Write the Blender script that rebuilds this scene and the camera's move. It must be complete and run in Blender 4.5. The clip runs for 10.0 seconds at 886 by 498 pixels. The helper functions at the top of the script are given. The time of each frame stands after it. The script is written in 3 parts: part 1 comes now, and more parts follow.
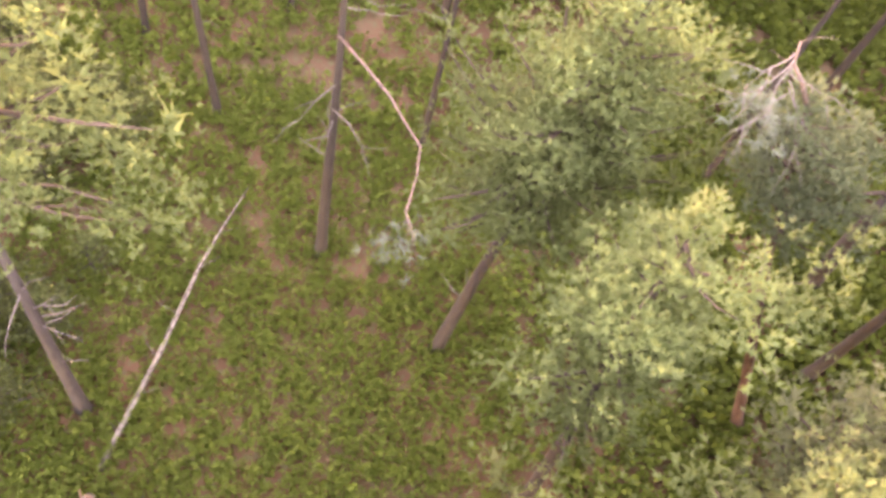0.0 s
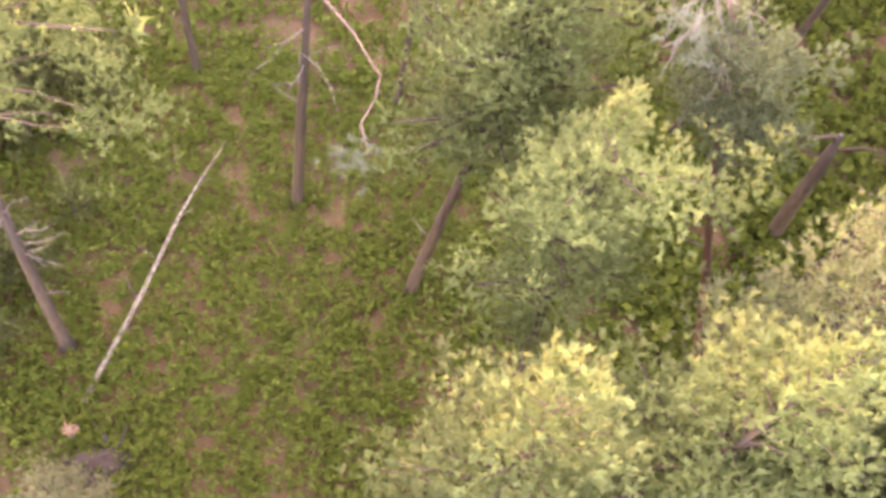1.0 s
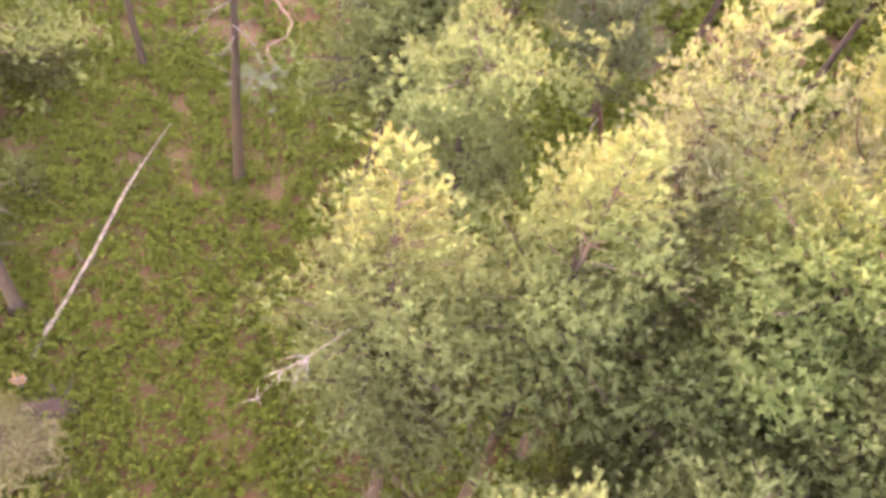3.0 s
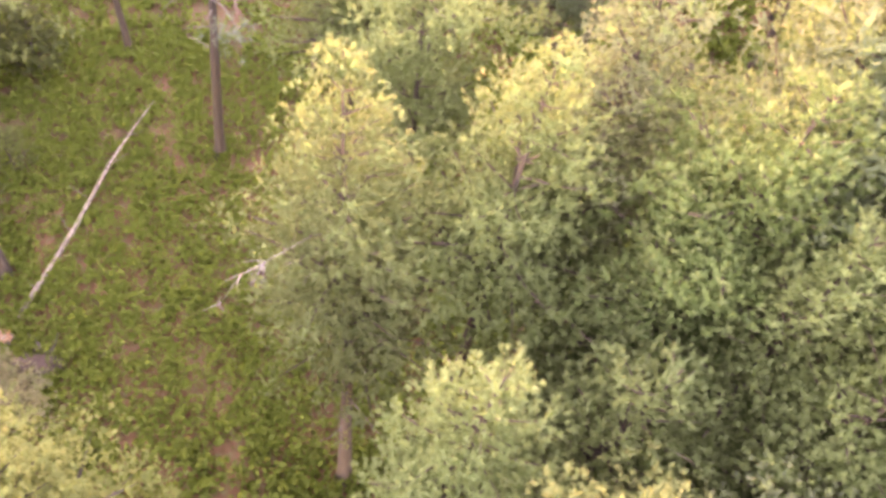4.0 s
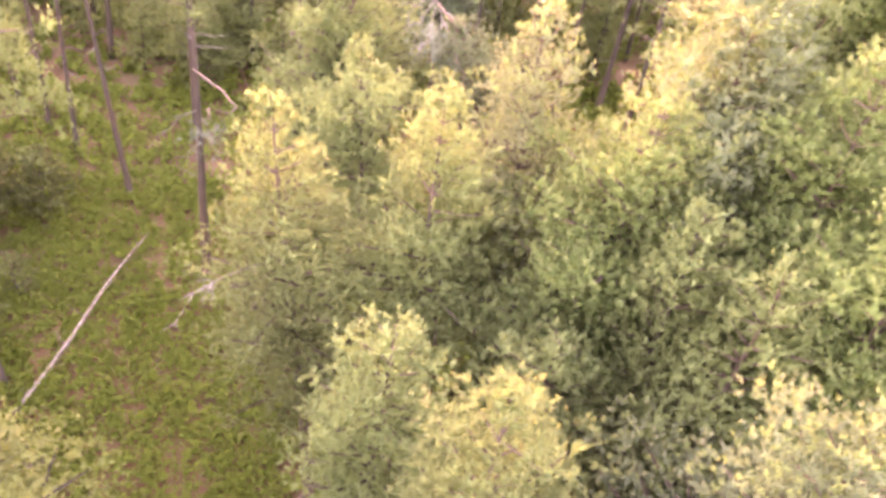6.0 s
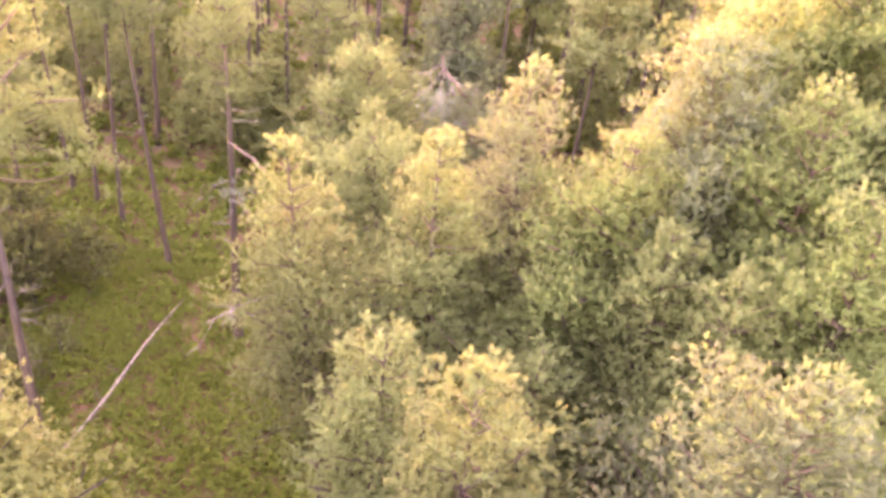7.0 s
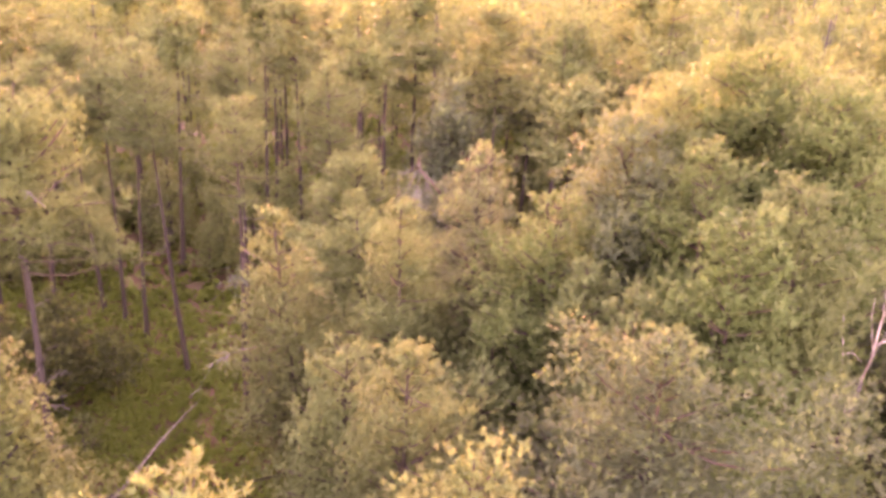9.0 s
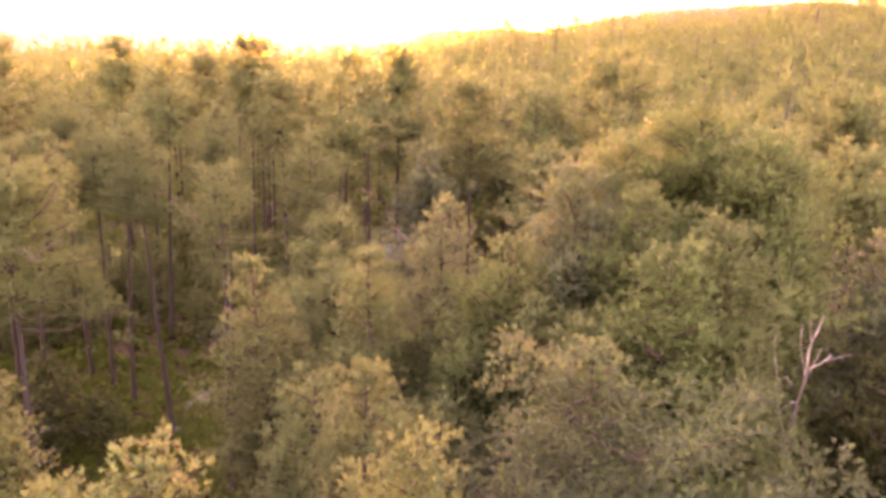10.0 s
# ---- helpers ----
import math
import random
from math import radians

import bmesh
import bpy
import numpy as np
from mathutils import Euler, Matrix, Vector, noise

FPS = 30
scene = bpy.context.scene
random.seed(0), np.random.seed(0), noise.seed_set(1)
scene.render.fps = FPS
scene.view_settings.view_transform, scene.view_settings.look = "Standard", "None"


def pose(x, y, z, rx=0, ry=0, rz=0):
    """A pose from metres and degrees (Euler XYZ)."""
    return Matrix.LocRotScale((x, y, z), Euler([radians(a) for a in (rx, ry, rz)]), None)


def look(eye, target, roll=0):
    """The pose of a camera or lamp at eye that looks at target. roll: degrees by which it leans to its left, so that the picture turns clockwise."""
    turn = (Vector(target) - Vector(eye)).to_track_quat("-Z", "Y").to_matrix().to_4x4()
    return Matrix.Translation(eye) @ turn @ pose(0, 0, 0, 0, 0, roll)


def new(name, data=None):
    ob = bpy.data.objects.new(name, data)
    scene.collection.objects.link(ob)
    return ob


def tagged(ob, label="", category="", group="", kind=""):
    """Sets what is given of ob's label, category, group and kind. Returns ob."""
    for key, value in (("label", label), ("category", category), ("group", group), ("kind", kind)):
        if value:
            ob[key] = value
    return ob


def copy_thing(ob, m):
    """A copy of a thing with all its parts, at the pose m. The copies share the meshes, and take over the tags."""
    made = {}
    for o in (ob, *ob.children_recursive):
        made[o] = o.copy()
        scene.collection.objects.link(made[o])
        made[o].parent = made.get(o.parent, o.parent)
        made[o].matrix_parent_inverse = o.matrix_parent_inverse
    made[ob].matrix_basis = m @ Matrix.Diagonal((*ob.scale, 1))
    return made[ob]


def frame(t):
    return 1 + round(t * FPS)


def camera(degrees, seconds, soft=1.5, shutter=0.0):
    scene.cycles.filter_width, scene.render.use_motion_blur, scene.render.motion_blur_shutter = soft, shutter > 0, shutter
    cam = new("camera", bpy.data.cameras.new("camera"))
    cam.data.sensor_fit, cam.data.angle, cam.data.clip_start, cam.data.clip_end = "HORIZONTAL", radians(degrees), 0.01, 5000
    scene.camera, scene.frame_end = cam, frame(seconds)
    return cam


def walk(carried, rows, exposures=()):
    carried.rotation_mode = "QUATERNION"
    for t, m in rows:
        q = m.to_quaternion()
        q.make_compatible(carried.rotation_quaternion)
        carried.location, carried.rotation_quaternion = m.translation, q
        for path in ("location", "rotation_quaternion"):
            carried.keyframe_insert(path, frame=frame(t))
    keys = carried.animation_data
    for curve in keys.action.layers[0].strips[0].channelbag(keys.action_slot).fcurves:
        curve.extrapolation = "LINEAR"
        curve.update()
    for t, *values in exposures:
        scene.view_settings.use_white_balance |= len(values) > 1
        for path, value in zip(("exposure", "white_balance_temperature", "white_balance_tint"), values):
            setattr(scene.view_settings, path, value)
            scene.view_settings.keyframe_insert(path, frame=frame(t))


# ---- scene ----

# camera: a slow level flight backwards over a pine wood, tilting up towards the low sun
cam = camera(59.4, 10.0, soft=3.5)
METRES, EYE, TILT, LEAN, TURN = 14.0, 15.55, -56.5, -9.75, 0.0
ROWS = [
    (0.0, 0.0, 0.0, 0.0, 0.0, 0.0, -0.0),
    (0.5, 0.0187, -0.0245, -0.0381, -0.49, -0.47, 0.41),
    (1.0, 0.0372, -0.0487, -0.0777, -0.41, -0.4, 0.49),
    (1.5, 0.0553, -0.0694, -0.114, -0.53, 0.17, 0.82),
    (2.0, 0.0738, -0.0927, -0.1532, -1.6, 0.57, 1.34),
    (2.5, 0.0912, -0.1134, -0.1902, -1.94, 2.28, 2.2),
    (4.0, 0.143, -0.1845, -0.3128, -2.36, 3.99, 3.3),
    (4.5, 0.1594, -0.2052, -0.3523, -2.52, 5.67, 3.65),
    (5.0, 0.176, -0.2259, -0.3928, -2.26, 8.35, 4.4),
    (5.5, 0.1935, -0.2491, -0.4372, -2.22, 12.84, 5.6),
    (7.0, 0.2438, -0.3157, -0.5717, 1.79, 24.67, 5.22),
    (7.5, 0.2603, -0.3349, -0.6135, 2.43, 27.04, 5.45),
    (8.0, 0.2758, -0.3545, -0.6556, 3.56, 29.65, 5.58),
    (8.5, 0.2939, -0.3746, -0.7009, 4.41, 32.1, 5.37),
    (9.0, 0.3106, -0.3933, -0.7455, 4.55, 35.56, 5.89),
    (9.5, 0.327, -0.411, -0.7895, 4.16, 38.24, 6.49),
    (10.0, 0.3428, -0.4283, -0.834, 4.79, 41.22, 7.0),
]
EXPOSURES = [
    (0.0, 6.65, 8200, 85), (2.5, 6.75, 8200, 87), (4.5, 6.8, 8200, 89), (5.5, 6.9, 8200, 95), (7.0, 6.75, 8300, 107), (8.0, 6.4, 8450, 119), (9.0, 5.98, 8500, 122), (10.0, 5.3, 8800, 116),
]
walk(cam, [(t, pose(0, 0, EYE, TILT, LEAN, TURN) @ pose(METRES * x, METRES * y, METRES * z, 90 + pitch, roll, yaw)) for t, x, y, z, yaw, pitch, roll in ROWS], EXPOSURES)

# ---------------------------------------------------------------- light
SUN_UP, SUN_EAST = radians(3.5), radians(1.0)   # low over the wood, straight ahead (+y)
world = bpy.data.worlds.new("evening_sky")
scene.world = world
world.use_nodes = True
wn = world.node_tree.nodes
sky = wn.new("ShaderNodeTexSky")
sky.sky_type = "NISHITA"
sky.sun_disc = False
sky.sun_elevation, sky.sun_rotation = SUN_UP, SUN_EAST
sky.air_density, sky.dust_density, sky.ozone_density = 1.0, 1.6, 0.8
world.node_tree.links.new(sky.outputs[0], wn["Background"].inputs[0])
wn["Background"].inputs[1].default_value = 0.15
sun = new("sun", bpy.data.lights.new("sun", "SUN"))
sun.data.energy, sun.data.angle, sun.data.color = 0.035, radians(4.0), (1.0, 0.91, 0.76)
sun_dir = Vector((math.sin(SUN_EAST) * math.cos(SUN_UP), math.cos(SUN_EAST) * math.cos(SUN_UP), math.sin(SUN_UP)))
sun.matrix_world = look(sun_dir * 200, (0, 0, 0))


# ---------------------------------------------------------------- materials
def graph(name):
    mat = bpy.data.materials.new(name)
    mat.use_nodes = True
    nt = mat.node_tree
    nt.nodes.clear()
    return mat, nt, nt.nodes.new("ShaderNodeOutputMaterial")


def mixed(nt, fac, a, b, mode="MIX"):
    n = nt.nodes.new("ShaderNodeMix")
    n.data_type, n.blend_type = "RGBA", mode
    for sock, v in ((n.inputs[0], fac), (n.inputs[6], a), (n.inputs[7], b)):
        if hasattr(v, "links"):
            nt.links.new(v, sock)
        else:
            sock.default_value = v if isinstance(v, float) else (*v, 1.0)
    return n.outputs[2]


def ramp(nt, value, lo, hi):
    n = nt.nodes.new("ShaderNodeMapRange")
    nt.links.new(value, n.inputs[0])
    n.inputs[1].default_value, n.inputs[2].default_value = lo, hi
    return n.outputs[0]


def noise_of(nt, scale, detail=4.0, stretch=(1, 1, 1)):
    co = nt.nodes.new("ShaderNodeTexCoord")
    mp = nt.nodes.new("ShaderNodeMapping")
    mp.inputs["Scale"].default_value = stretch
    n = nt.nodes.new("ShaderNodeTexNoise")
    n.inputs["Scale"].default_value, n.inputs["Detail"].default_value = scale, detail
    nt.links.new(co.outputs["Object"], mp.inputs[0])
    nt.links.new(mp.outputs[0], n.inputs["Vector"])
    return n.outputs["Fac"]


def leafy(name, dark, light, through_col, share=0.40, rough=0.5, soft_round=0.55, glow=0.16):
    """Needles and leaves: a matt, slightly glossy face that lets part of the light through."""
    mat, nt, out = graph(name)
    geo, info = nt.nodes.new("ShaderNodeNewGeometry"), nt.nodes.new("ShaderNodeObjectInfo")
    even = nt.nodes.new("ShaderNodeMapRange")
    nt.links.new(geo.outputs["Random Per Island"], even.inputs[0])
    even.inputs[3].default_value, even.inputs[4].default_value = 0.2, 0.85
    col = mixed(nt, even.outputs[0], dark, light)
    col = mixed(nt, ramp(nt, noise_of(nt, 1.6, 3), 0.35, 0.7), col, tuple(0.45 * c + 0.55 * d for c, d in zip(dark, light)))
    hue = nt.nodes.new("ShaderNodeHueSaturation")
    hue.inputs["Hue"].default_value = 0.5
    nt.links.new(col, hue.inputs["Color"])
    val = nt.nodes.new("ShaderNodeMapRange")
    nt.links.new(info.outputs["Random"], val.inputs[0])
    val.inputs[3].default_value, val.inputs[4].default_value = 0.8, 1.15
    nt.links.new(val.outputs[0], hue.inputs["Value"])
    pr = nt.nodes.new("ShaderNodeBsdfPrincipled")
    pr.inputs["Roughness"].default_value = rough
    pr.inputs["Specular IOR Level"].default_value = 0.08
    nt.links.new(hue.outputs[0], pr.inputs["Base Color"])
    tr = nt.nodes.new("ShaderNodeBsdfTranslucent")
    tint = mixed(nt, 0.5, hue.outputs[0], through_col)
    nt.links.new(tint, tr.inputs["Color"])
    if soft_round > 0:   # fine needles shade with the round of the crown rather than blade by blade
        co = nt.nodes.new("ShaderNodeTexCoord")
        lift = nt.nodes.new("ShaderNodeVectorMath")
        lift.operation = "MULTIPLY_ADD"
        lift.inputs[1].default_value, lift.inputs[2].default_value = (1, 1, 0), (0, 0, 1.3)
        nt.links.new(co.outputs["Object"], lift.inputs[0])
        out_way = nt.nodes.new("ShaderNodeVectorTransform")
        out_way.vector_type, out_way.convert_from, out_way.convert_to = "NORMAL", "OBJECT", "WORLD"
        nt.links.new(lift.outputs[0], out_way.inputs[0])
        blend = nt.nodes.new("ShaderNodeMix")
        blend.data_type = "VECTOR"
        blend.inputs[0].default_value = soft_round
        nt.links.new(geo.outputs["Normal"], blend.inputs[4])
        nt.links.new(out_way.outputs[0], blend.inputs[5])
        unit = nt.nodes.new("ShaderNodeVectorMath")
        unit.operation = "NORMALIZE"
        nt.links.new(blend.outputs[1], unit.inputs[0])
        nt.links.new(unit.outputs[0], pr.inputs["Normal"])
    mx = nt.nodes.new("ShaderNodeMixShader")
    mx.inputs[0].default_value = share
    nt.links.new(pr.outputs[0], mx.inputs[1])
    nt.links.new(tr.outputs[0], mx.inputs[2])
    rf = nt.nodes.new("ShaderNodeBsdfRefraction")   # thin needles scatter low light mostly onward
    rf.inputs["Roughness"].default_value, rf.inputs["IOR"].default_value = 0.6, 1.06
    nt.links.new(mixed(nt, 0.6, hue.outputs[0], tuple(min(1.0, 1.7 * c) for c in through_col)), rf.inputs["Color"])
    last = nt.nodes.new("ShaderNodeMixShader")
    last.inputs[0].default_value = glow
    nt.links.new(mx.outputs[0], last.inputs[1])
    nt.links.new(rf.outputs[0], last.inputs[2])
    nt.links.new(last.outputs[0], out.inputs[0])
    return mat


def barky(name, low, high, z0, z1, patch, scale=14.0, bump=0.6):
    """Bark: colour low on the stem, another towards the top, plates and patches along the grain."""
    mat, nt, out = graph(name)
    co, sep = nt.nodes.new("ShaderNodeTexCoord"), nt.nodes.new("ShaderNodeSeparateXYZ")
    nt.links.new(co.outputs["Object"], sep.inputs[0])
    base = mixed(nt, ramp(nt, sep.outputs["Z"], z0, z1), low, high)
    plates = noise_of(nt, scale, 5, (1, 1, 0.22))
    col = mixed(nt, ramp(nt, plates, 0.42, 0.62), base, patch)
    col = mixed(nt, ramp(nt, noise_of(nt, scale * 5, 2), 0.3, 0.8), col, mixed(nt, 0.45, col, (0.03, 0.025, 0.02)))
    pr = nt.nodes.new("ShaderNodeBsdfPrincipled")
    pr.inputs["Roughness"].default_value = 0.9
    nt.links.new(col, pr.inputs["Base Color"])
    bp = nt.nodes.new("ShaderNodeBump")
    bp.inputs["Strength"].default_value, bp.inputs["Distance"].default_value = bump, 0.02
    nt.links.new(plates, bp.inputs["Height"])
    nt.links.new(bp.outputs[0], pr.inputs["Normal"])
    nt.links.new(pr.outputs[0], out.inputs[0])
    return mat


def earthy():
    mat, nt, out = graph("needle_litter")
    col = mixed(nt, ramp(nt, noise_of(nt, 0.5, 5), 0.35, 0.65), (0.082, 0.043, 0.016), (0.122, 0.064, 0.024))
    col = mixed(nt, ramp(nt, noise_of(nt, 0.25, 4), 0.45, 0.75), col, (0.066, 0.070, 0.026))
    col = mixed(nt, ramp(nt, noise_of(nt, 7.0, 6), 0.5, 0.66), col, (0.070, 0.088, 0.028))
    fine = noise_of(nt, 45.0, 4)
    col = mixed(nt, ramp(nt, fine, 0.5, 0.75), col, (0.135, 0.076, 0.030))
    pr = nt.nodes.new("ShaderNodeBsdfPrincipled")
    pr.inputs["Roughness"].default_value = 0.95
    nt.links.new(col, pr.inputs["Base Color"])
    bp = nt.nodes.new("ShaderNodeBump")
    bp.inputs["Strength"].default_value, bp.inputs["Distance"].default_value = 0.8, 0.03
    nt.links.new(fine, bp.inputs["Height"])
    nt.links.new(bp.outputs[0], pr.inputs["Normal"])
    nt.links.new(pr.outputs[0], out.inputs[0])
    return mat


NEEDLE = leafy("pine_needles", (0.050, 0.088, 0.030), (0.096, 0.150, 0.050), (0.22, 0.33, 0.10))
NEEDLE_FAR = leafy("far_needles", (0.050, 0.088, 0.030), (0.096, 0.150, 0.050), (0.22, 0.33, 0.10), soft_round=0.0)
NEEDLE_BLUE = leafy("blue_green_needles", (0.040, 0.072, 0.036), (0.078, 0.122, 0.060), (0.19, 0.28, 0.12))
NEEDLE_FRESH = leafy("fresh_green_needles", (0.036, 0.074, 0.022), (0.072, 0.130, 0.038), (0.17, 0.30, 0.08))
NEEDLE_GOLD = leafy("yellow_green_needles", (0.054, 0.088, 0.030), (0.094, 0.136, 0.048), (0.23, 0.32, 0.10))
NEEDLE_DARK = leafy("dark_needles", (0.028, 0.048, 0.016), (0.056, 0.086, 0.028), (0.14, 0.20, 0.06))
NEEDLE_GREY = leafy("grey_dry_needles", (0.056, 0.088, 0.040), (0.106, 0.144, 0.066), (0.22, 0.29, 0.12), 0.35)
SHOOT = leafy("new_growth", (0.064, 0.108, 0.038), (0.104, 0.162, 0.058), (0.23, 0.36, 0.11))
LEAF = leafy("birch_leaves", (0.046, 0.084, 0.024), (0.098, 0.140, 0.042), (0.21, 0.30, 0.07), 0.3, 0.5)
BERRY = leafy("bilberry_leaves", (0.029, 0.062, 0.010), (0.100, 0.162, 0.027), (0.16, 0.26, 0.04), 0.35, 0.6, 0.0, 0.05)
LICHEN = leafy("lichen_twigs", (0.085, 0.100, 0.046), (0.16, 0.182, 0.095), (0.18, 0.2, 0.11), 0.15, 0.9, 0.3)
LICHEN_PALE = leafy("pale_lichen", (0.070, 0.108, 0.070), (0.120, 0.170, 0.112), (0.12, 0.17, 0.11), 0.25, 0.9, 0.0)
BARK = barky("pine_bark", (0.020, 0.019, 0.009), (0.050, 0.037, 0.016), 5.0, 10.0, (0.031, 0.029, 0.014))
LIMB = barky("pine_limb_bark", (0.054, 0.042, 0.020), (0.064, 0.047, 0.023), 4.0, 11.0, (0.046, 0.040, 0.023), 20)
DEAD = barky("bleached_dead_wood", (0.125, 0.128, 0.095), (0.155, 0.16, 0.125), 0.0, 9.0, (0.085, 0.082, 0.06), 18)
SOIL = barky("dark_soil", (0.020, 0.015, 0.008), (0.024, 0.018, 0.010), 0.0, 1.0, (0.036, 0.027, 0.014), 12)
TAN_WOOD = barky("weathered_tan_wood", (0.13, 0.098, 0.060), (0.155, 0.118, 0.075), 0.0, 9.0, (0.09, 0.07, 0.048), 18)
RED_BARK = barky("reddish_pine_bark", (0.062, 0.033, 0.016), (0.105, 0.050, 0.022), 2.0, 8.0, (0.075, 0.044, 0.022))
GREYBARK = barky("grey_bark", (0.025, 0.025, 0.016), (0.034, 0.034, 0.022), 0.0, 6.0, (0.046, 0.046, 0.031), 14)
BIRCH = barky("birch_bark", (0.175, 0.18, 0.115), (0.20, 0.205, 0.14), -1.0, 5.0, (0.06, 0.058, 0.032), 9)
WHITE_BARK = barky("white_birch_bark", (0.40, 0.40, 0.32), (0.44, 0.44, 0.36), 0.0, 12.0, (0.12, 0.115, 0.08), 9)
SPLINTER = barky("broken_wood", (0.30, 0.20, 0.10), (0.34, 0.23, 0.12), 0.0, 1.0, (0.2, 0.13, 0.07), 25)
EARTH = earthy()


# ---------------------------------------------------------------- mesh tools
def mesh_of(name, verts, faces, mat, smooth=False):
    me = bpy.data.meshes.new(name)
    v, f = np.asarray(verts, dtype=np.float32), faces
    me.from_pydata(v.tolist() if len(v) else [], [], f.tolist() if isinstance(f, np.ndarray) else f)
    me.materials.append(mat)
    if smooth:
        me.polygons.foreach_set("use_smooth", [True] * len(me.polygons))
    me.update()
    return me


def thing(name, place, label, category, group="", kind=""):
    ob = new(name)
    ob.empty_display_size = 0.3
    ob.matrix_basis = pose(*place)
    return tagged(ob, label, category, group, kind)


def part(name, me, parent, label=""):
    ob = new(name, me)
    ob.parent = parent
    return tagged(ob, label)


class Tubes:
    """Gathers tapering, bent round stems into one mesh."""

    def __init__(self, sides=6):
        self.v, self.f, self.sides = [], [], sides

    def add(self, pts, radii, rough=0.0, rng=random):
        n, k = self.sides, len(self.v)
        for i, (p, r) in enumerate(zip(pts, radii)):
            a, b = pts[max(i - 1, 0)], pts[min(i + 1, len(pts) - 1)]
            way = (Vector(b) - Vector(a)).normalized()
            side = way.cross(Vector((0.31, 0.93, 0.2))).normalized()
            other = way.cross(side)
            for j in range(n):
                w = 2 * math.pi * j / n
                rr = r * (1 + rough * (rng.random() - 0.5))
                self.v.append(tuple(Vector(p) + side * (rr * math.cos(w)) + other * (rr * math.sin(w))))
            if i:
                for j in range(n):
                    q = k + (i - 1) * n
                    self.f.append((q + j, q + (j + 1) % n, q + n + (j + 1) % n, q + n + j))
        self.f.append(tuple(k + j for j in range(n))[::-1])
        last = k + (len(pts) - 1) * n
        self.f.append(tuple(last + j for j in range(n)))

    def mesh(self, name, mat):
        return mesh_of(name, self.v, self.f, mat, True)


def bent(start, way, length, steps, rng, lift=0.0, wander=0.12):
    """Points of a twig that starts along way, bends upward by lift and wanders."""
    pts, p, d = [Vector(start)], Vector(start), Vector(way).normalized()
    for _ in range(steps):
        d = (d + Vector((rng.gauss(0, wander), rng.gauss(0, wander), lift / steps + rng.gauss(0, wander * 0.6)))).normalized()
        p = p + d * (length / steps)
        pts.append(p.copy())
    return pts


def brush(points, ways, sizes, blades, width, seed, leaf=False, slim=1.0):
    """Needle tufts (narrow blades round a shoot) or leaf sprays, as arrays of vertices and triangles."""
    g = np.random.default_rng(seed)
    P, D, S = np.asarray(points), np.asarray(ways), np.asarray(sizes)
    if not len(P):
        return np.zeros((0, 3)), np.zeros((0, 3), int)
    D = D / np.linalg.norm(D, axis=1, keepdims=True)
    ref = np.where(np.abs(D[:, 2:3]) > 0.9, np.array([[1.0, 0, 0]]), np.array([[0, 0, 1.0]]))
    A = np.cross(D, ref)
    A /= np.linalg.norm(A, axis=1, keepdims=True)
    B = np.cross(D, A)
    n = len(P)
    t = (np.arange(blades)[None, :] + g.random((n, blades))) / blades
    az = np.arange(blades)[None, :] * 2.4 + g.random((n, 1)) * 6.28 + g.normal(0, 0.3, (n, blades))
    op = slim * np.radians((78 if leaf else 76) - (30 if leaf else 44) * t + g.normal(0, 12, (n, blades)))
    ln = S[:, None] * (0.5 if leaf else 0.85) * (0.75 + 0.5 * g.random((n, blades)))
    rad = np.cos(az)[..., None] * A[:, None] + np.sin(az)[..., None] * B[:, None]
    N = np.cos(op)[..., None] * D[:, None] + np.sin(op)[..., None] * rad
    base = P[:, None] + D[:, None] * (t * S[:, None] * (1.0 if leaf else 0.6))[..., None]
    side = np.cross(N, D[:, None] + 0.4 * g.normal(0, 1, (n, blades, 3)))
    side /= np.linalg.norm(side, axis=2, keepdims=True) + 1e-9
    w = width * (0.75 + 0.5 * g.random((n, blades)))[..., None] * (S[:, None, None] / 0.13)
    tip = base + N * ln[..., None]
    if leaf:
        mid = base + N * (ln * 0.5)[..., None]
        V = np.stack([base, mid + side * w, tip, mid - side * w], 2).reshape(-1, 3)
        q = np.arange(n * blades)[:, None] * 4
        F = np.concatenate([q + [0, 1, 2], q + [0, 2, 3]], 1).reshape(-1, 3)
    else:
        V = np.stack([base - side * w * 0.5, base + side * w * 0.5, tip], 2).reshape(-1, 3)
        F = np.arange(n * blades * 3).reshape(-1, 3)
    return V, F


# ---------------------------------------------------------------- trees
def limb_mesh(name, pts, radii, mat, sides=5):
    t = Tubes(sides)
    t.add([Vector(p) for p in pts], radii)
    return t.mesh(name, mat)


